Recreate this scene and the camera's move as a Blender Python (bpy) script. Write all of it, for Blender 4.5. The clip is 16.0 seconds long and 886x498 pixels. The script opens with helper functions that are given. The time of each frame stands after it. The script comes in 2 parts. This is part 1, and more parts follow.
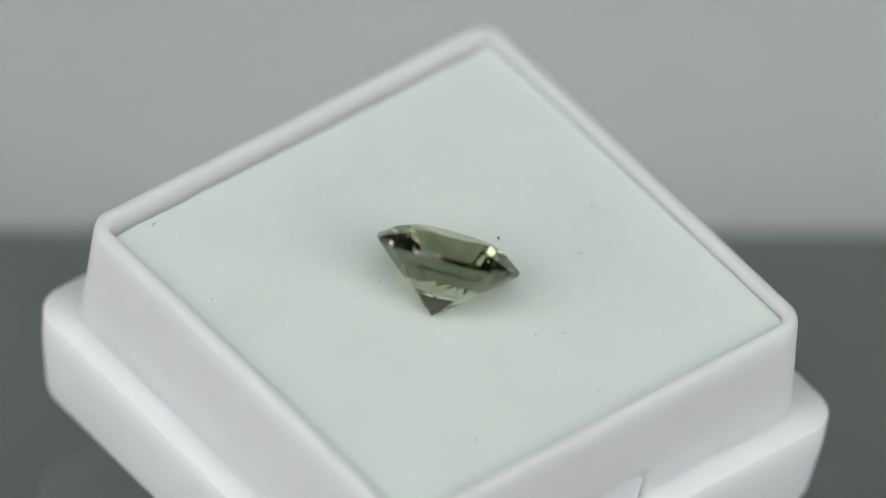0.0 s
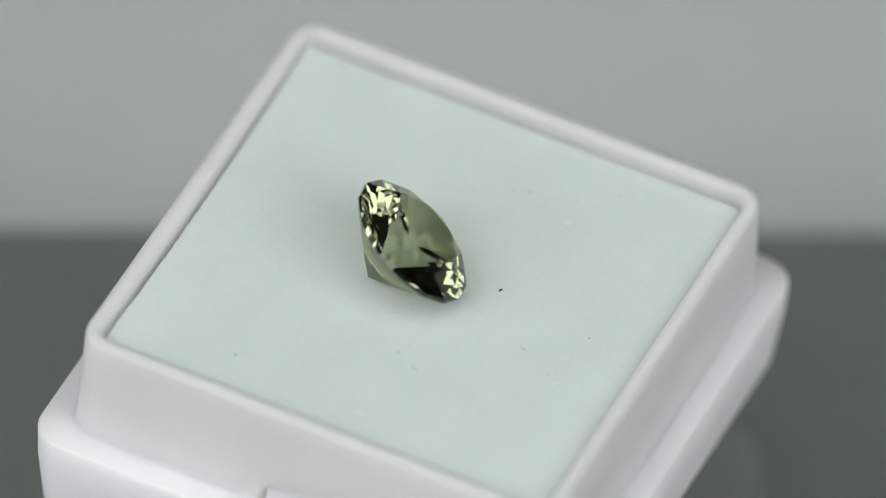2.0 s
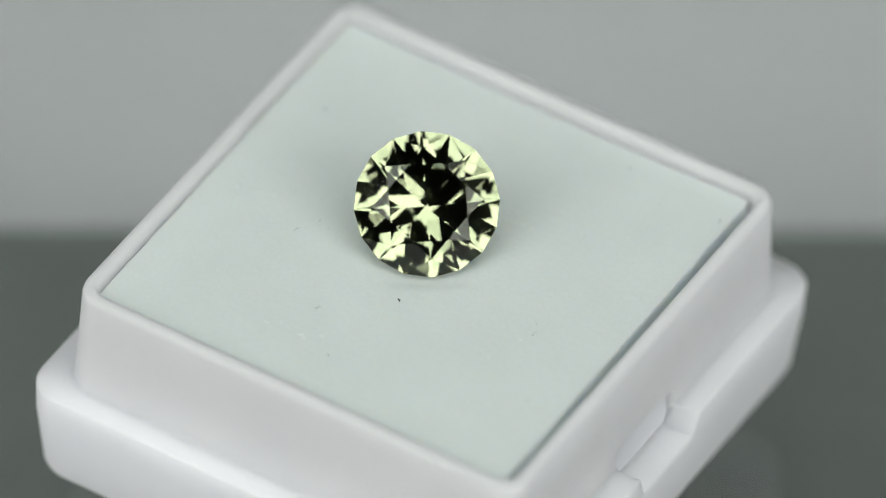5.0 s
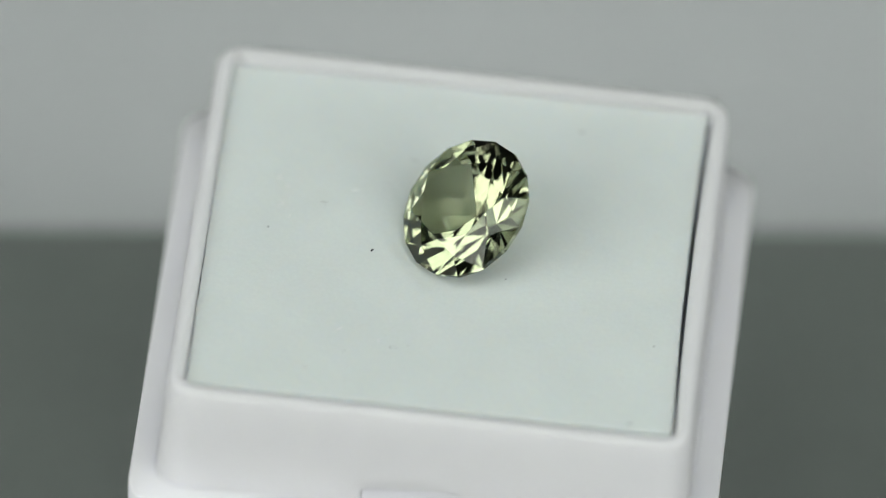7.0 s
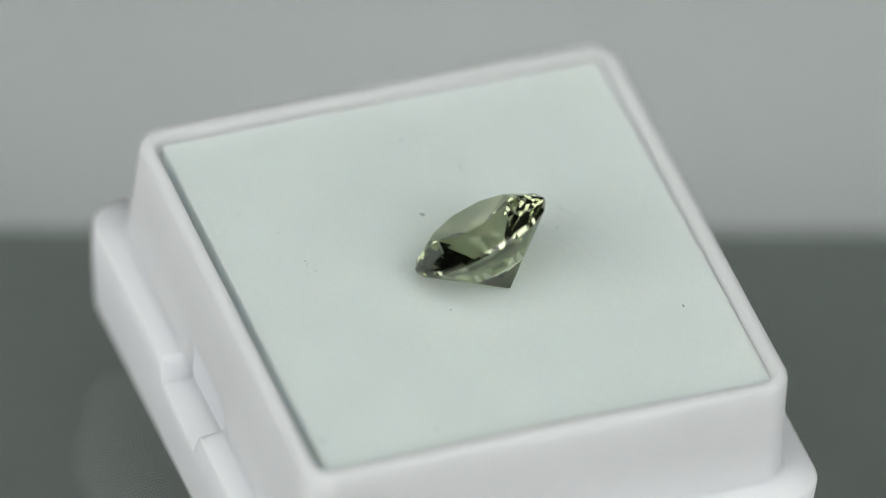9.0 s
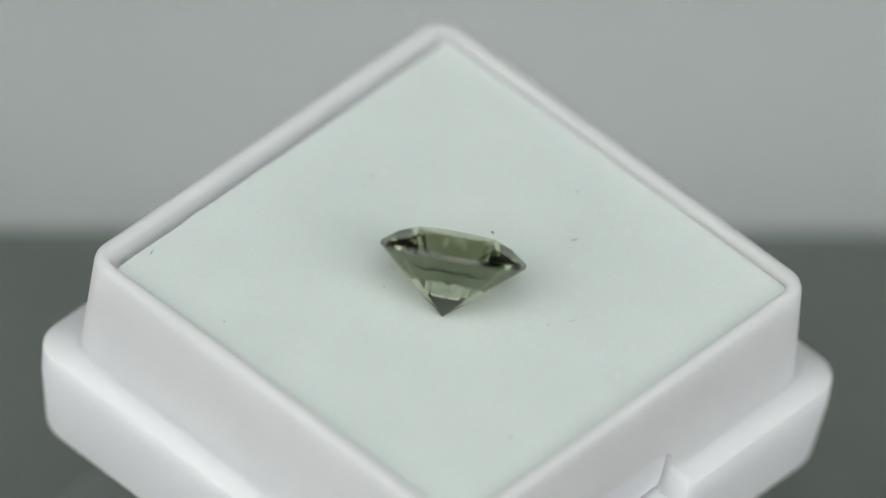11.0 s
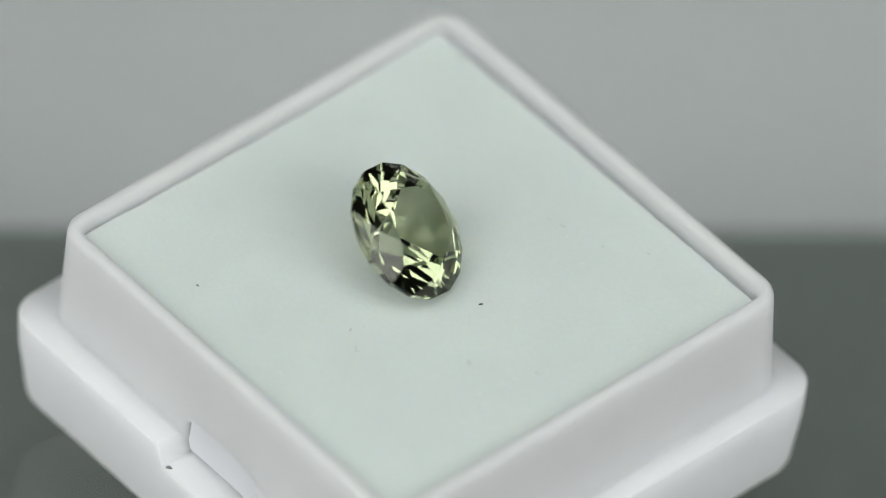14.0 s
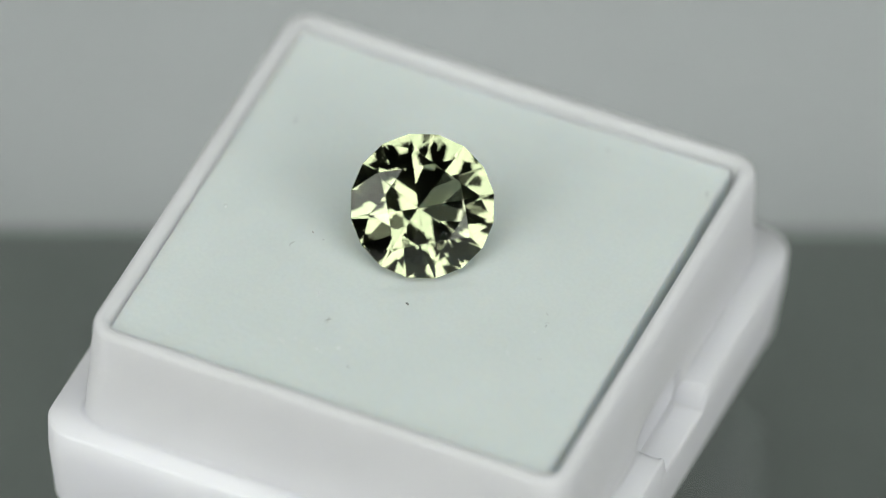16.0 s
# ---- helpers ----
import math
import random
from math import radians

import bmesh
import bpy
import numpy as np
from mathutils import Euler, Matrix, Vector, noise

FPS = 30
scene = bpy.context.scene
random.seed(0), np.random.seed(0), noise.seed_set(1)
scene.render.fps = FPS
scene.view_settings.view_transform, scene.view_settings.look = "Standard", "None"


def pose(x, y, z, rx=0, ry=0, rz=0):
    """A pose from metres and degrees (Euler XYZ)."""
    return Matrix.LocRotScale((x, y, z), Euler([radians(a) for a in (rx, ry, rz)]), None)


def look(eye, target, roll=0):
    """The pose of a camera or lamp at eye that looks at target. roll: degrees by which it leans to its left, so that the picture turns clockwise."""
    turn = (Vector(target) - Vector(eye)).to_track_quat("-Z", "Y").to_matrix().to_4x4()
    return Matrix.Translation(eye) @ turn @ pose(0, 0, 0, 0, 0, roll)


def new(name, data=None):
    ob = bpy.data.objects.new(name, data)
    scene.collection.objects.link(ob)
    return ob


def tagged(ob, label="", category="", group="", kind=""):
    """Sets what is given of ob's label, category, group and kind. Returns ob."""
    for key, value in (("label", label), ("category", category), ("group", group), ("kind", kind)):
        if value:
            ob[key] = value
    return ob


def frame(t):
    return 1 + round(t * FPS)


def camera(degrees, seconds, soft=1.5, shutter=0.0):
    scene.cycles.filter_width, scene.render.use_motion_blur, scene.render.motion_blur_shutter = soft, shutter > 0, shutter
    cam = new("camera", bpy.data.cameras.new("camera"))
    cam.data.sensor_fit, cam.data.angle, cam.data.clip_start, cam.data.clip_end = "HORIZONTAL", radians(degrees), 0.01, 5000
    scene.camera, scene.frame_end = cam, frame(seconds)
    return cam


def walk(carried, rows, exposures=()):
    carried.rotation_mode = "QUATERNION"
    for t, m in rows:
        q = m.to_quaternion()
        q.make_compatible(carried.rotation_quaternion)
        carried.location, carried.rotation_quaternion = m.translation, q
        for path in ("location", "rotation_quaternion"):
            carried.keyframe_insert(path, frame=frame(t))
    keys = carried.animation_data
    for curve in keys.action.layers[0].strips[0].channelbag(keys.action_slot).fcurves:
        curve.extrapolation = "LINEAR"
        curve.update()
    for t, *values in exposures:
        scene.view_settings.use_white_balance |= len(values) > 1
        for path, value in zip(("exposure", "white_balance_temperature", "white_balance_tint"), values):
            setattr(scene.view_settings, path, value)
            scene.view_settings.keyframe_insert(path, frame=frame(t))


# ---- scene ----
# A faceted stone lies on the foam of a small plastic display box that turns on a riser.
MM = 0.001
FOAM_Z = 16.4 * MM          # height of the foam's top over the acrylic slab
TURN_RATE = -32.001         # degrees a second, seen from above
TURN_START = 42.265
AXIS_TILT = (1.387, 0.2166)  # the box leans a little on its riser

# ---- camera ----
cam = camera(3.5588, 16.0, soft=1.1)
EYE = (0.00007, -0.57719, 0.56784 + FOAM_Z)
AIM = (0.00007, 0.0, 0.00108 + FOAM_Z)
walk(cam, [(0.0, look(EYE, AIM, 5.2855)), (16.0, look(EYE, AIM, 5.2855))])
cam.data.dof.use_dof = True
cam.data.dof.focus_distance = 0.8085
cam.data.dof.aperture_fstop = 15.0

# ---- light ----
world = bpy.data.worlds.new("studio_air")
world.use_nodes = True
world.node_tree.nodes["Background"].inputs[0].default_value = (0.80, 0.90, 0.88, 1)
world.node_tree.nodes["Background"].inputs[1].default_value = 0.25
scene.world = world


def softbox(name, eye, target, width, height, watts, colour):
    data = bpy.data.lights.new(name, "AREA")
    data.shape, data.size, data.size_y = "RECTANGLE", width, height
    data.energy, data.color = watts, colour
    lamp = new(name, data)
    lamp.matrix_world = look(eye, target)
    return lamp


softbox("softbox_front_left", (-0.62, -0.50, 0.56), (0, 0, 0.01), 0.75, 0.67, 4.38, (0.98, 1.0, 0.985))
softbox("softbox_front_right", (0.55, -0.565, 0.56), (0, 0, 0.01), 0.69, 0.61, 4.0, (0.98, 1.0, 0.985))
softbox("softbox_overhead", (0.0, -0.24, 0.935), (0, 0, 0), 0.90, 0.46, 3.30, (0.94, 1.0, 0.98))
scene.view_settings.exposure = 0.0


# ---- materials ----
def material(name, colour, rough=0.5, metal=0.0, grain=0.0, grain_scale=300.0, stain=0.0, stain_scale=30.0, bump=0.0,
             bump_scale=800.0, bump_distance=0.0002, ior=1.5, subsurface=0.0, reach=1.6, spread=(0.85, 0.92, 1.15),
             gloss=0.5, lumps=0.0, lumps_scale=500.0):
    """A surface with fine grain, broad stains and fine relief, in object space."""
    m = bpy.data.materials.new(name)
    m.use_nodes = True
    nodes, links = m.node_tree.nodes, m.node_tree.links
    shader = nodes["Principled BSDF"]
    shader.inputs["Roughness"].default_value = rough
    shader.inputs["Metallic"].default_value = metal
    shader.inputs["IOR"].default_value = ior
    shader.inputs["Specular IOR Level"].default_value = gloss
    if subsurface:
        shader.inputs["Subsurface Weight"].default_value = subsurface
        shader.inputs["Subsurface Radius"].default_value = spread
        shader.inputs["Subsurface Scale"].default_value = reach * MM
    where = nodes.new("ShaderNodeTexCoord")

    def clouds(scale, detail):
        n = nodes.new("ShaderNodeTexNoise")
        n.inputs["Scale"].default_value, n.inputs["Detail"].default_value = scale, detail
        links.new(where.outputs["Object"], n.inputs["Vector"])
        return n.outputs["Fac"]

    def shade(source, fac, amount):
        ramp = nodes.new("ShaderNodeMapRange")
        ramp.inputs["From Min"].default_value, ramp.inputs["From Max"].default_value = 0.3, 0.7
        ramp.inputs["To Min"].default_value, ramp.inputs["To Max"].default_value = 1.0 - amount, 1.0 + amount * 0.4
        links.new(fac, ramp.inputs["Value"])
        mix = nodes.new("ShaderNodeVectorMath")
        mix.operation = "SCALE"
        if source is None:
            mix.inputs[0].default_value = colour
        else:
            links.new(source, mix.inputs[0])
        links.new(ramp.outputs["Result"], mix.inputs["Scale"])
        return mix.outputs["Vector"]

    out = None
    if grain:
        out = shade(out, clouds(grain_scale, 4.0), grain)
    if stain:
        out = shade(out, clouds(stain_scale, 2.0), stain)
    if out is None:
        shader.inputs["Base Color"].default_value = (*colour, 1)
    else:
        links.new(out, shader.inputs["Base Color"])
    if bump:
        relief = nodes.new("ShaderNodeBump")
        relief.inputs["Strength"].default_value, relief.inputs["Distance"].default_value = bump, bump_distance
        links.new(clouds(bump_scale, 5.0), relief.inputs["Height"])
        if lumps:
            broad = nodes.new("ShaderNodeBump")
            broad.inputs["Strength"].default_value, broad.inputs["Distance"].default_value = lumps, 0.0004
            links.new(clouds(lumps_scale, 3.0), broad.inputs["Height"])
            links.new(broad.outputs["Normal"], relief.inputs["Normal"])
        links.new(relief.outputs["Normal"], shader.inputs["Normal"])
    return m


PLASTIC = material("white_plastic", (0.842, 0.844, 0.874), 0.60, stain=0.03, stain_scale=160.0, bump=0.10, bump_scale=2500.0,
                   bump_distance=0.00003, subsurface=1.0, reach=3.2, spread=(1.0, 1.0, 1.06), gloss=0.22)
SOLID_PLASTIC = material("solid_white_plastic", (0.790, 0.792, 0.820), 0.60, stain=0.03, stain_scale=160.0, gloss=0.22)
FOAM = material("white_foam", (0.738, 0.802, 0.772), 0.95, grain=0.022, grain_scale=4200.0, stain=0.025, stain_scale=220.0, bump=0.35,
                bump_scale=2300.0, bump_distance=0.00010, subsurface=1.0, reach=1.1, spread=(0.92, 1.0, 1.12), lumps=0.10, lumps_scale=420.0)
CARD = material("dark_card", (0.094, 0.106, 0.096), 0.7, grain=0.05, grain_scale=400.0, stain=0.05, stain_scale=45.0)
ACRYLIC = bpy.data.materials.new("clear_acrylic")
ACRYLIC.use_nodes = True
_clear = ACRYLIC.node_tree.nodes["Principled BSDF"]
_clear.inputs["Base Color"].default_value = (0.985, 0.995, 0.99, 1)
_clear.inputs["Transmission Weight"].default_value = 1.0
_clear.inputs["Roughness"].default_value = 0.03
_clear.inputs["IOR"].default_value = 1.49
PAPER = material("grey_paper", (0.350, 0.360, 0.356), 0.6, grain=0.02, grain_scale=900.0, stain=0.05, stain_scale=18.0)
RUBBER = material("black_rubber", (0.02, 0.02, 0.02), 0.7, grain=0.1)
WALLPAINT = material("grey_wall_paint", (0.09, 0.095, 0.092), 0.8, grain=0.03, grain_scale=30.0, stain=0.05, stain_scale=3.0)
LINT = material("dark_lint", (0.015, 0.016, 0.018), 0.9, grain=0.1)
PALE_LINT = material("grey_lint", (0.52, 0.55, 0.53), 0.9, grain=0.1)
PALE_WHITE = material("white_fluff", (0.84, 0.88, 0.86), 0.95, grain=0.05)
MID_LINT = material("dusty_lint", (0.24, 0.25, 0.24), 0.9, grain=0.1)
BROWN_LINT = material("brown_lint", (0.20, 0.14, 0.10), 0.9, grain=0.1)
WOOD = material("desk_laminate", (0.30, 0.30, 0.29), 0.5, grain=0.08, grain_scale=60.0, stain=0.06, stain_scale=6.0)

GEM = bpy.data.materials.new("pale_green_crystal")
GEM.use_nodes = True
_n, _l = GEM.node_tree.nodes, GEM.node_tree.links
_n.remove(_n["Principled BSDF"])
_glass = _n.new("ShaderNodeBsdfGlass")
_glass.inputs["Color"].default_value = (0.806, 0.826, 0.724, 1)
_glass.inputs["Roughness"].default_value = 0.0
_glass.inputs["IOR"].default_value = 1.72
_l.new(_glass.outputs["BSDF"], _n["Material Output"].inputs["Surface"])


# ---- building ----
def mesh_of(name, bm, mat, smooth=False):
    me = bpy.data.meshes.new(name)
    bmesh.ops.recalc_face_normals(bm, faces=bm.faces)
    for f in bm.faces:
        f.smooth = smooth
    bm.to_mesh(me)
    bm.free()
    me.materials.append(mat)
    return me


def part(name, bm, mat, parent=None, label="", smooth=False):
    ob = new(name, mesh_of(name, bm, mat, smooth))
    ob.parent = parent
    return tagged(ob, label)


def box_bm(x0, x1, y0, y1, z0, z1, bevel=0.0, segments=2):
    bm = bmesh.new()
    bmesh.ops.create_cube(bm, size=1)
    for v in bm.verts:
        v.co = Vector(((x0 + x1) / 2 + v.co.x * (x1 - x0), (y0 + y1) / 2 + v.co.y * (y1 - y0), (z0 + z1) / 2 + v.co.z * (z1 - z0)))
    if bevel:
        bmesh.ops.bevel(bm, geom=bm.edges[:], offset=bevel, segments=segments, affect="EDGES", profile=0.5)
    return bm


def rounded_ring(hx, hy, r, along=24, around=8):
    """Points of a rounded rectangle, anticlockwise, with many points along each side."""
    pts = []
    for cx, cy, a0 in ((1, -1, -90), (1, 1, 0), (-1, 1, 90), (-1, -1, 180)):
        for k in range(around + 1):
            a = radians(a0 + 90 * k / around)
            pts.append((cx * (hx - r) + r * math.cos(a), cy * (hy - r) + r * math.sin(a)))
        end, turn = pts[-1], radians(a0 + 90)
        length = 2 * ((hy if cx * cy < 0 else hx) - r)
        for k in range(1, along):
            d = length * k / along
            pts.append((end[0] - math.sin(turn) * d, end[1] + math.cos(turn) * d))
    return pts


def loft(rings, caps=True):
    bm = bmesh.new()
    rows = [[bm.verts.new(p) for p in ring] for ring in rings]
    n = len(rows[0])
    for a, b in zip(rows, rows[1:]):
        for i in range(n):
            bm.faces.new((a[i], a[(i + 1) % n], b[(i + 1) % n], b[i]))
    if caps:
        bm.faces.new(rows[0][::-1])
        bm.faces.new(rows[-1])
    return bm


# ---- the setting ----
def setting():
    room = 1.3
    desk = -0.032
    floor_z = desk - 0.74
    tagged(part("floor", box_bm(-room, room, -room, room, floor_z - 0.1, floor_z), WALLPAINT), "plain dark grey studio floor", "floor", kind="structure")
    for name, x0, x1, y0, y1 in (("wall_north", -room, room, room, room + 0.1), ("wall_south", -room, room, -room - 0.1, -room),
                                 ("wall_east", room, room + 0.1, -room, room), ("wall_west", -room - 0.1, -room, -room, room)):
        tagged(part(name, box_bm(x0, x1, y0, y1, floor_z, 1.9), WALLPAINT), "plain dark grey studio wall", "wall", kind="structure")
    tagged(part("ceiling", box_bm(-room, room, -room, room, 1.9, 2.0), WALLPAINT), "plain dark grey studio ceiling", "ceiling", kind="structure")
    tagged(part("backdrop", box_bm(-0.45, 0.45, -0.35, 0.45, desk - 0.02, desk, 0.002), PAPER), "smooth light grey backdrop sheet under the slab",
           "backdrop", kind="structure")
    tagged(part("desk", box_bm(-0.8, 0.8, -0.45, 0.6, desk - 0.05, desk - 0.02, 0.003), WOOD), "plain grey desk top", "desk", kind="structure")
    card = part("dark_card", box_bm(-0.16, 0.16, -0.20, 0.0, desk, desk + CARD_THICK, 0.0012, 5), CARD)
    card.matrix_world = pose(0, CARD_EDGE, 0, 0, 0, CARD_TURN)
    tagged(card, "dark grey card with a straight back edge under the slab", "card", kind="structure")
    slab = part("acrylic_slab", box_bm(-0.30, 0.30, -0.24, 0.30, desk + CARD_THICK + 0.0006, 0.0, 0.001, 3), ACRYLIC)
    slab.visible_shadow = False
    tagged(slab, "clear glossy acrylic slab that carries the turntable", "acrylic slab", kind="structure")


CARD_EDGE, CARD_TURN, CARD_THICK = 0.0340, 7.2, 0.007
setting()


# ---- the display box ----
TOP, LEDGE, FLOOR = 0.7 * MM, -6.5 * MM, -13.1 * MM
RIM, CAVITY, TIER = 14.75 * MM, 13.85 * MM, 16.56 * MM


NOTCH_FROM, NOTCH_TO, NOTCH_DROP = -2.95 * MM, 3.45 * MM, 1.42 * MM
RECESS = 0.38 * MM


def notch(x, y):
    """How far the ledge is let down at the middle of the two latch sides, 0 to 1, with sloping ends."""
    if abs(y) < 13.0 * MM:
        return 0.0
    k = max(0.0, min(1.0, (x - NOTCH_FROM) / (0.55 * MM), (NOTCH_TO - x) / (0.55 * MM)))
    return k * k * (3 - 2 * k)


def bowed(x, y):
    """How far the wall on one side bows inward at its middle."""
    return 0.20 * MM * max(0.0, 1 - (y / (12.5 * MM)) ** 2) if x < -12.0 * MM else 0.0


def display_box():
    """The stepped body: a ledge with a latch notch on two sides, and above it a thin collar that holds the foam."""
    root = new("display_box")

    def arch(x, y, z):
        """How far inside the arched recess of a latch side a point of the wall lies, 0 to 1."""
        up = max(0.0, (z - LEDGE + 0.3 * MM) / (1.9 * MM))
        return max(0.0, min(1.0, 7.0 * (1.0 - ((x - 0.40 * MM) / (3.15 * MM)) ** 4 - up ** 5))) if abs(y) > 13.0 * MM else 0.0

    def ring(h, z, r, drop=0.0, pocket=0.0, sx=0.0, sy=0.0, slim=0.0, recess=0.0, warp=0.0):
        pts = []
        for x, y in rounded_ring(h + 0.05 * MM, h - slim, r, 120, 8):
            k = notch(x, y)
            inward = pocket * k + recess * arch(x, y, z)
            pts.append((x + sx + warp * bowed(x, y), y + sy - math.copysign(inward, y), z - drop * k))
        return pts

    def tier(h, z, r, drop=0.0):
        return ring(h, z, r, drop, 0.0, -0.15 * MM, 0.12 * MM)

    def wall(h, z, r, drop=0.0, pocket=0.0, recess=0.0, warp=0.0):
        return ring(h, z, r, drop, pocket, -0.08 * MM, 0.20 * MM, 0.08 * MM, recess, warp)

    low = TIER - 0.42 * MM
    body = loft([
        tier(low - 2.2 * MM, FLOOR + 0.9 * MM, 1.4 * MM),
        tier(low - 2.0 * MM, FLOOR, 1.4 * MM),
        tier(low - 0.6 * MM, FLOOR, 1.7 * MM),
        tier(low - 0.17 * MM, FLOOR + 0.17 * MM, 1.9 * MM),
        tier(low, FLOOR + 0.6 * MM, 2.0 * MM),
        tier(TIER - 0.06 * MM, LEDGE - 2.2 * MM, 2.0 * MM),
        tier(TIER, LEDGE - 0.18 * MM, 2.0 * MM, NOTCH_DROP),
        tier(TIER - 0.05 * MM, LEDGE - 0.05 * MM, 2.0 * MM, NOTCH_DROP),
        tier(TIER - 0.18 * MM, LEDGE, 1.9 * MM, NOTCH_DROP),
        wall(RIM + 0.55 * MM, LEDGE, 1.9 * MM, NOTCH_DROP, 0.30 * MM),
        wall(RIM + 0.34 * MM, LEDGE + 0.05 * MM, 1.85 * MM, NOTCH_DROP, 0.60 * MM),
        wall(RIM + 0.26 * MM, LEDGE + 0.20 * MM, 1.8 * MM, NOTCH_DROP, 0.66 * MM),
        *[wall(RIM + (0.25 - 0.03 * k) * MM, LEDGE + k * MM, 1.75 * MM, recess=RECESS) for k in (0.4, 0.7, 1.0, 1.25, 1.4, 1.5, 1.55, 1.6, 1.66, 1.8, 2.4)],
        wall(RIM + 0.13 * MM, LEDGE + 3.0 * MM, 1.7 * MM),
        wall(RIM, TOP - 0.55 * MM, 1.65 * MM),
        wall(RIM - 0.06 * MM, TOP - 0.28 * MM, 1.6 * MM),
        wall(RIM - 0.20 * MM, TOP - 0.10 * MM, 1.5 * MM),
        wall(RIM - 0.40 * MM, TOP, 1.4 * MM),
        wall(CAVITY + 0.32 * MM, TOP - 0.02 * MM, 1.0 * MM, warp=1.0),
        wall(CAVITY + 0.12 * MM, TOP - 0.16 * MM, 0.8 * MM, warp=1.0),
        wall(CAVITY, TOP - 0.48 * MM, 0.75 * MM, warp=1.0),
        wall(CAVITY - 0.15 * MM, FLOOR + 2.4 * MM, 0.7 * MM)])
    ob = part("body", body, PLASTIC, root, smooth=True)
    ob.data.set_sharp_from_angle(angle=radians(50))
    for way in (1, -1):
        panel = bmesh.new()
        outline = []
        for k in range(49):
            a = math.pi * k / 48
            c, d = math.cos(a), math.sin(a)
            outline.append((0.40 * MM + 3.35 * MM * math.copysign(abs(c) ** 0.45, c), -1.25 * MM + 3.1 * MM * abs(d) ** 0.45))
        shell = [[(x, y, z) for x, z in outline] for y in (way * (RIM - 0.50 * MM), way * (RIM - 0.19 * MM))]
        rows = [[panel.verts.new((x, y + 0.20 * MM, LEDGE + z)) for x, y, z in ring_] for ring_ in shell]
        for k in range(48):
            panel.faces.new((rows[0][k], rows[0][k + 1], rows[1][k + 1], rows[1][k]))
        panel.faces.new((rows[0][48], rows[0][0], rows[1][0], rows[1][48]))
        panel.faces.new(rows[0])
        panel.faces.new(rows[1])
        part("latch_panel", panel, SOLID_PLASTIC, root, "recessed white latch panel")
    return tagged(root, "white plastic display box with stepped ledge and latch notches", "display box")


FOAM_PLACE = Vector((-0.40, -1.27)) * MM      # the foam's middle, from the axis


def pressed_middle():
    """The middle of the hollow under the stone, on the foam."""
    a = radians(GEM_FACING)
    return Vector((CULET.x, CULET.y)) + Vector((math.cos(a), math.sin(a))) * 3.4 * MM - FOAM_PLACE


def pressed(p):
    """How deep the stone presses the soft foam in: along its lower side, from the point to the girdle."""
    a = radians(GEM_FACING)
    way = Vector((math.cos(a), math.sin(a)))
    d = p + FOAM_PLACE - Vector((CULET.x, CULET.y))
    along, across = d.dot(way) / MM, (d.x * way.y - d.y * way.x) / MM
    rise = max(0.0, min(1.0, along / 5.4))
    fall = math.exp(-(max(0.0, along - 5.7) / 0.55) ** 2)
    return 0.21 * MM * rise * fall * math.exp(-(across / 2.6) ** 4)


GEM_TILT, GEM_FACING, GEM_SPIN = 41.5, 34.0, 26.5
CULET = Vector((-3.11, -3.08, 0.03)) * MM


def foam_pad():
    """A block of cut foam with crisp, slightly ragged edges; it leaves a gap along one side of the cavity."""
    hx, hy, shift = 13.74 * MM, 13.41 * MM, -0.10 * MM
    rings = []
    for inset, z in ((0.4, -10.9), (0.0, -10.5), (0.0, -5.0), (-0.02, -1.1), (0.0, -0.5), (0.0, -0.12), (0.015, -0.04), (0.05, -0.01), (0.12, 0.0), (0.8, 0.0), (3.0, 0.0)):
        worn = 1.0 if inset < 0.5 else 0.0
        ring = []
        for x, y in rounded_ring(hx - inset * MM, hy - inset * MM, 0.30 * MM, 220, 4):
            at = Vector((x, y, z * 0.3 * MM))
            cut = (0.05 * noise.noise(at * 500) + 0.045 * noise.noise(at * 2600) + 0.02 * noise.noise(at * 6500)) * MM * worn
            side = Vector((math.copysign(max(0.0, abs(x) - hx + 2 * MM), x), math.copysign(max(0.0, abs(y) - hy + 2 * MM), y)))
            side = side.normalized() if side.length > 0 else side
            ring.append((x + side.x * cut + bowed(x, y), y + side.y * cut + shift, z * MM + 0.4 * abs(cut) * (z > -0.2)))
        rings.append(ring)
    under = pressed_middle()
    edge = rings[-1]
    for k in range(1, 49):
        keep = 1.0 - k / 49
        ring = []
        for x, y, z in edge:
            p = under + (Vector((x, y)) - under) * keep
            ring.append((p.x, p.y, -pressed(p) + 0.012 * MM * noise.noise(Vector((p.x, p.y, 0.0)) * 700)))
        rings.append(ring)
    ob = part("foam_pad", loft(rings), FOAM, smooth=True)
    ob.data.set_sharp_from_angle(angle=radians(60))
    return tagged(ob, "white square foam pad set in the plastic box", "foam pad")


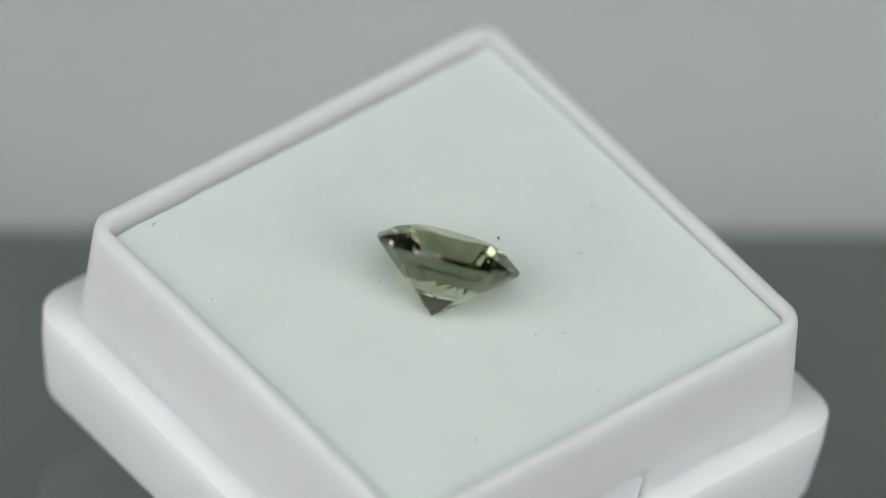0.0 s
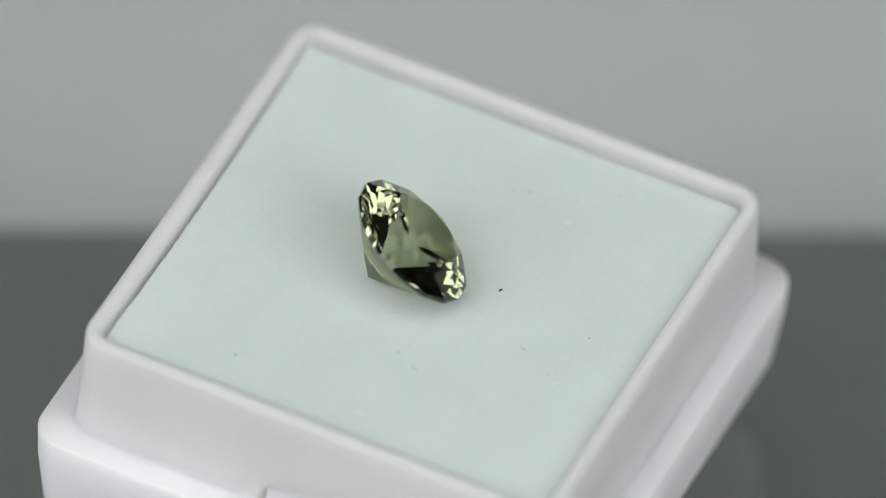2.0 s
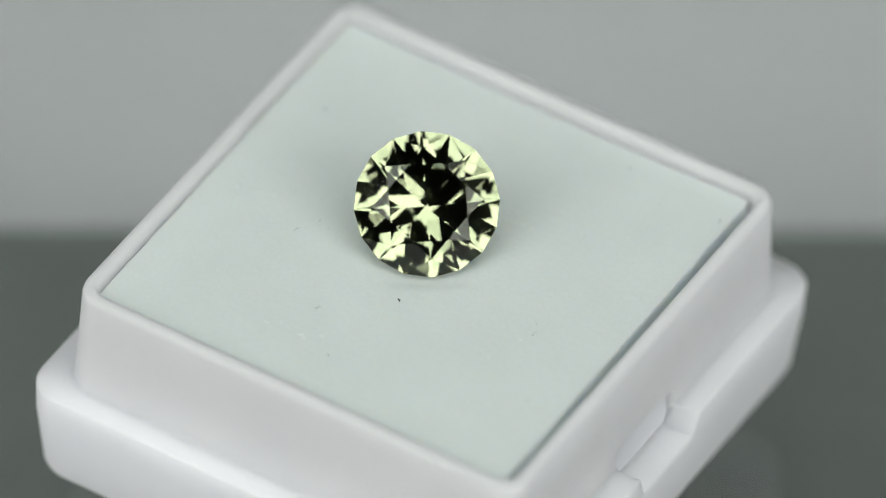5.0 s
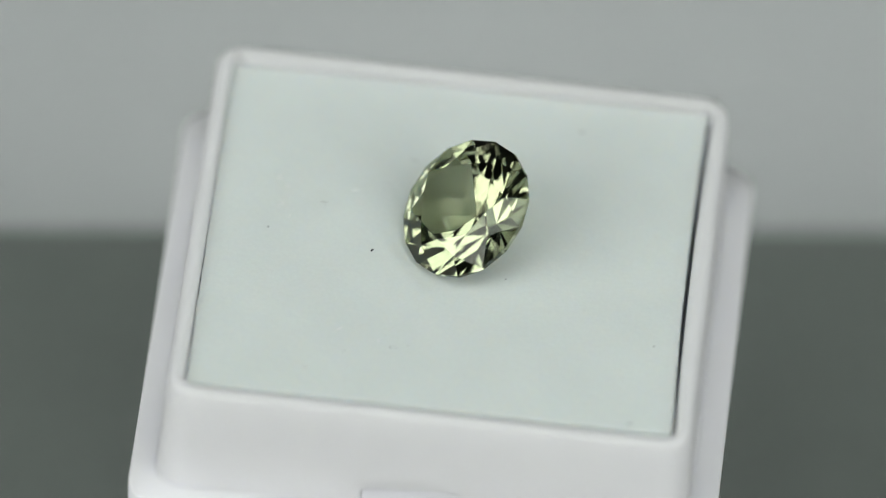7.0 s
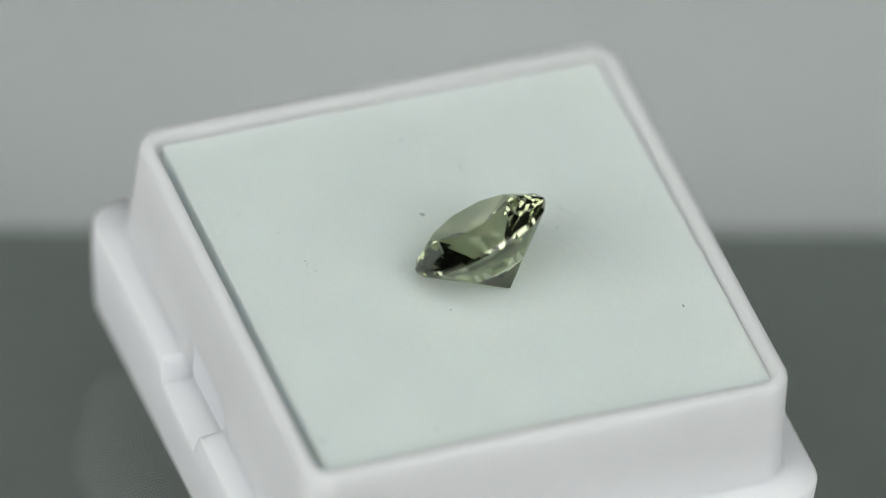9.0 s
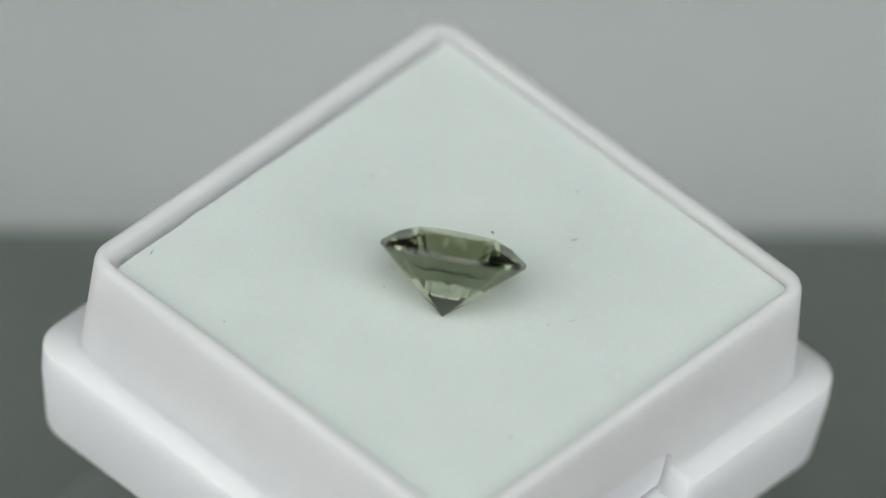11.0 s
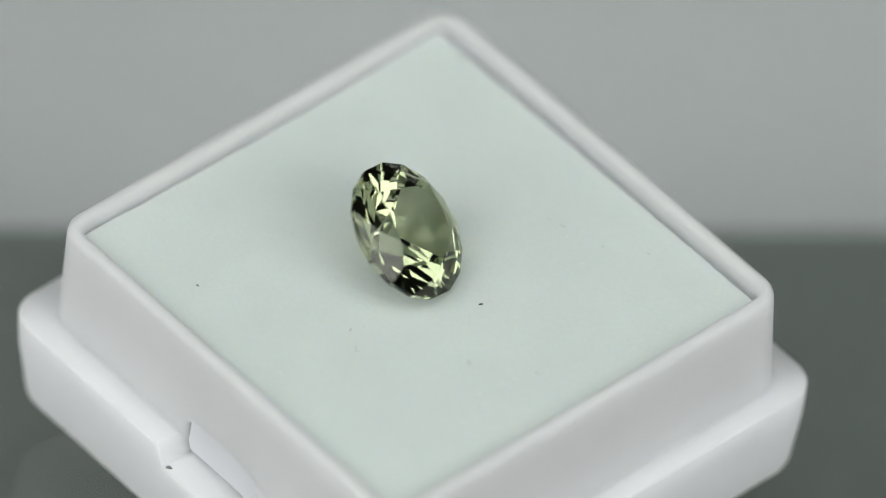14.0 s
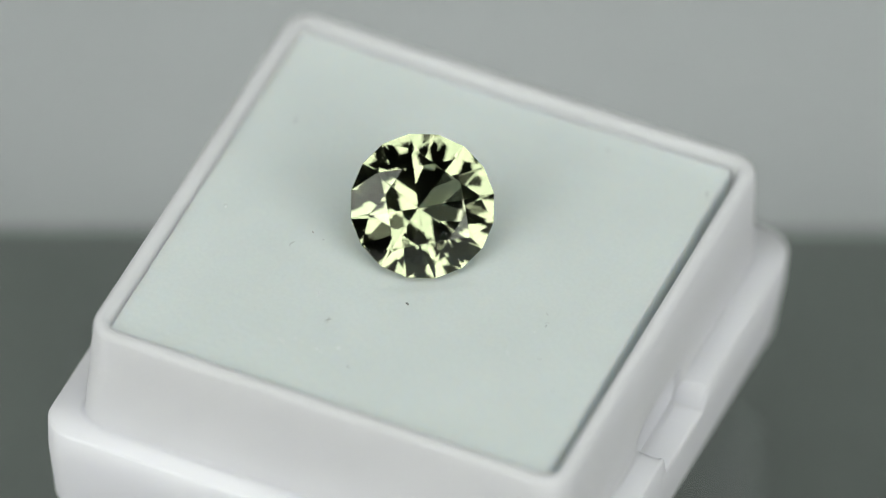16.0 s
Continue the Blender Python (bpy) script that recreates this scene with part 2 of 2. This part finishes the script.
def gemstone():
    """A round brilliant: table, stars, kites and halves over a sixteen-sided girdle, mains and halves below."""
    R, depth, crown, table = 4.17 * MM, 3.46 * MM, 1.05 * MM, 2.38 * MM
    star, low, half = 3.20 * MM, 1.35 * MM, 0.13 * MM
    c = math.cos(radians(22.5))

    def ring(count, r, z, turn=0.0):
        return [Vector((r * math.cos(radians(turn + 360 * k / count)), r * math.sin(radians(turn + 360 * k / count)), z)) for k in range(count)]

    top = ring(8, table, half + crown)
    kite = ring(8, star, half + crown * (R - star * c) / (R - table), 22.5)
    upper, lower = ring(16, R, half), ring(16, R, -half)
    deep = ring(8, low, -half - depth * (1 - low * c / R), 22.5)
    culet = Vector((0, 0, -half - depth))
    over, under, belt = [], [], []
    for k in range(8):
        n, g = (k + 1) % 8, 2 * k
        over.append((top[k], kite[k], top[n]))
        over.append((top[n], kite[k], upper[(g + 2) % 16], kite[n]))
        over.append((kite[k], upper[g], upper[g + 1]))
        over.append((kite[k], upper[g + 1], upper[(g + 2) % 16]))
        under.append((deep[k], lower[g + 1], lower[g]))
        under.append((deep[k], lower[(g + 2) % 16], lower[g + 1]))
        under.append((culet, deep[n], lower[(g + 2) % 16], deep[k]))
    for k in range(16):
        belt.append((upper[k], lower[k], lower[(k + 1) % 16], upper[(k + 1) % 16]))
    root = new("gemstone")
    for name, faces in (("table_facet", [tuple(top)]), ("crown", over), ("girdle", belt), ("pavilion", under)):
        verts, polys = [], []
        for f in faces:
            f = list(f)
            normal = (f[1] - f[0]).cross(f[2] - f[0])
            if normal.dot(sum(f, Vector()) / len(f) + Vector((0, 0, 0.5 * MM))) < 0:
                f.reverse()
            polys.append(range(len(verts), len(verts) + len(f)))
            verts.extend(f)
        me = bpy.data.meshes.new(name)
        me.from_pydata([tuple(v) for v in verts], [], [list(q) for q in polys])
        me.materials.append(GEM)
        new(name, me).parent = root
    return tagged(root, "pale yellow-green round brilliant cut gemstone lying on foam", "gemstone")


def lint(name, length, width, mat, label, bend=0.3, seed=1):
    """A bent scrap of fibre."""
    rng = random.Random(seed)
    bm = bmesh.new()
    rows, steps = [], 7
    for k in range(steps + 1):
        s = k / steps - 0.5
        fat = width * (0.35 + 0.65 * math.sqrt(max(0.0, 1 - (2 * s) ** 2))) * rng.uniform(0.8, 1.15)
        y = bend * length * (0.25 - s * s) + rng.uniform(-0.04, 0.04) * length
        rows.append([bm.verts.new((s * length, y + fat * 0.5 * math.cos(a), fat * 0.5 + fat * 0.5 * math.sin(a)))
                     for a in [radians(60 * j) for j in range(6)]])
    for a, b in zip(rows, rows[1:]):
        for j in range(6):
            bm.faces.new((a[j], a[(j + 1) % 6], b[(j + 1) % 6], b[j]))
    bm.faces.new(rows[0])
    bm.faces.new(rows[-1][::-1])
    return tagged(part(name, bm, mat, smooth=True), label, "lint", "lint on the foam")


def riser():
    bm = loft([[(r * math.cos(radians(a)), r * math.sin(radians(a)), z) for a in range(0, 360, 6)]
               for r, z in ((9.2 * MM, -3.0 * MM), (9.5 * MM, -2.8 * MM), (9.5 * MM, -0.3 * MM), (9.2 * MM, 0.0))])
    return tagged(part("turntable_riser", bm, RUBBER, smooth=False), "small black rubber turntable disc under the box", "turntable")


BOX = Matrix.Translation((0, 0, FOAM_Z)) @ pose(0, 0, 0, *AXIS_TILT, 0) @ Matrix.Translation((-0.42 * MM, -1.29 * MM, 0))
BOX_AXIS = Matrix.Translation((0, 0, FOAM_Z)) @ pose(0, 0, 0, *AXIS_TILT, 0)


def gem_pose():
    turn = Euler((0, radians(GEM_TILT), radians(GEM_FACING)), "XYZ").to_matrix().to_4x4()
    return BOX_AXIS @ Matrix.Translation(CULET) @ turn @ Matrix.Translation((0, 0, 3.62 * MM)) @ pose(0, 0, 0, 0, 0, GEM_SPIN)


TURNING = []
TURNING.append((display_box(), BOX))
TURNING.append((foam_pad(), BOX @ pose(0.02 * MM, 0.02 * MM, 0, 0, 0, 0.25)))
TURNING.append((riser(), BOX_AXIS @ Matrix.Translation((0, 0, FLOOR))))
TURNING.append((gemstone(), gem_pose()))
for x, y, turn, length, width, mat, label, bend, seed in (
        (3.95, -0.36, 60, 0.24, 0.10, LINT, "tiny black speck of lint on the foam", 0.3, 3),
        (2.28, -8.18, 158, 0.52, 0.05, PALE_LINT, "short curved grey fibre on the foam", 0.5, 4),
        (-7.03, -12.12, 20, 0.20, 0.08, MID_LINT, "tiny dark speck of dust on the foam", 0.2, 5),
        (-12.60, 4.95, 80, 0.16, 0.06, MID_LINT, "tiny dark speck of dust on the foam", 0.2, 6),
        (7.05, -3.86, 135, 0.45, 0.04, PALE_LINT, "fine grey fibre/pit mark on the foam", 0.3, 7),
        (10.0, -1.35, 30, 0.14, 0.07, MID_LINT, "tiny dark speck of dust on the foam", 0.2, 8),
        (9.70, -5.50, 10, 0.30, 0.06, PALE_WHITE, "scrap of white fluff on the foam", 0.6, 9),
        (9.57, -3.20, 100, 0.24, 0.06, PALE_WHITE, "scrap of white fluff on the foam", 0.4, 10),
        (-3.80, 0.80, 45, 0.12, 0.06, MID_LINT, "tiny dark speck of dust on the foam", 0.2, 11),
        (2.14, 7.43, 0, 0.12, 0.06, MID_LINT, "tiny dark speck of dust on the foam", 0.2, 12),
        (-11.75, 11.45, 20, 0.40, 0.10, PALE_LINT, "small grey tuft at the foam's corner", 0.5, 14),
        (1.11, -12.94, 50, 0.22, 0.06, PALE_WHITE, "scrap of white fluff on the foam", 0.4, 16),
        (1.11, -12.89, 20, 0.5, 0.09, PALE_WHITE, "scrap of white fluff on the foam", 0.5, 30),
        (9.75, -5.65, 60, 0.42, 0.1, PALE_WHITE, "scrap of white fluff on the foam", 0.6, 31),
        (5.38, -5.21, 10, 0.45, 0.08, PALE_WHITE, "scrap of white fluff on the foam", 0.4, 32),
        (9.45, -3.42, 120, 0.36, 0.08, PALE_WHITE, "scrap of white fluff on the foam", 0.5, 33),
        (8.88, -2.43, 80, 0.28, 0.08, PALE_WHITE, "scrap of white fluff on the foam", 0.3, 34),
        (9.23, -4.95, 0, 0.25, 0.06, PALE_WHITE, "scrap of white fluff on the foam", 0.3, 35),
        (5.15, 6.30, 40, 0.4, 0.07, PALE_WHITE, "scrap of white fluff on the foam", 0.7, 36),
        # This white scrap is added in place of a small pit in the foam.
        (2.87, 7.04, 100, 0.22, 0.07, PALE_WHITE, "scrap of white fluff on the foam", 0.3, 37),
        (0.94, -7.50, 70, 0.12, 0.05, BROWN_LINT, "tiny brown crumb on the foam", 0.2, 38),
        (1.23, -6.73, 0, 0.1, 0.05, PALE_LINT, "tiny grey speck of dust on the foam", 0.2, 39),
        (7.05, -3.88, 5, 0.55, 0.04, PALE_LINT, "fine grey fibre/pit mark on the foam", 0.2, 40),
        # The next two grey scraps are added in place of small foam pits.
        (1.91, 7.43, 130, 0.3, 0.035, PALE_LINT, "fine grey fibre/pit mark on the foam", 0.7, 41),
        (1.24, 7.12, 60, 0.24, 0.03, PALE_LINT, "fine grey fibre/pit mark on the foam", 0.5, 42),
        (6.75, 9.79, 20, 0.28, 0.04, PALE_LINT, "fine grey fibre/pit mark on the foam", 0.4, 43),
        (4.73, 8.13, 80, 0.18, 0.04, PALE_LINT, "tiny grey speck of dust on the foam", 0.3, 45)):
    TURNING.append((lint("lint", length * MM, width * MM, mat, label, bend, seed), BOX_AXIS @ pose(x * MM, y * MM, 0.0, 0, 0, turn)))
TURNING.append((lint("lint", 0.38 * MM, 0.20 * MM, MID_LINT, "dark crumb of dirt caught on the ledge's notch", 0.2, 21),
                BOX_AXIS @ pose(-2.62 * MM, -17.50 * MM, -7.90 * MM, 0, 0, 40)))
TURNING.append((lint("lint", 0.26 * MM, 0.12 * MM, MID_LINT, "dark crumb of dirt lying on the plastic ledge", 0.2, 23),
                BOX_AXIS @ pose(-15.51 * MM, -3.63 * MM, -6.50 * MM, 0, 0, 70)))
RED_LINT = material("red_fibre", (0.35, 0.12, 0.10), 0.8, grain=0.1)
TURNING.append((lint("lint", 0.40 * MM, 0.035 * MM, RED_LINT, "short red fibre stuck to the plastic wall", 0.25, 22),
                BOX @ pose(9.10 * MM, 14.93 * MM, -2.70 * MM, -90, 75, 0)))


def motions():
    """The box and all that lies in it turn steadily about the upright axis of the riser."""
    for thing, base in TURNING:
        rows = []
        for k in range(65):
            t = k * 0.25
            rows.append((t, pose(0, 0, 0, 0, 0, TURN_START + TURN_RATE * t) @ base))
        walk(thing, rows)


motions()
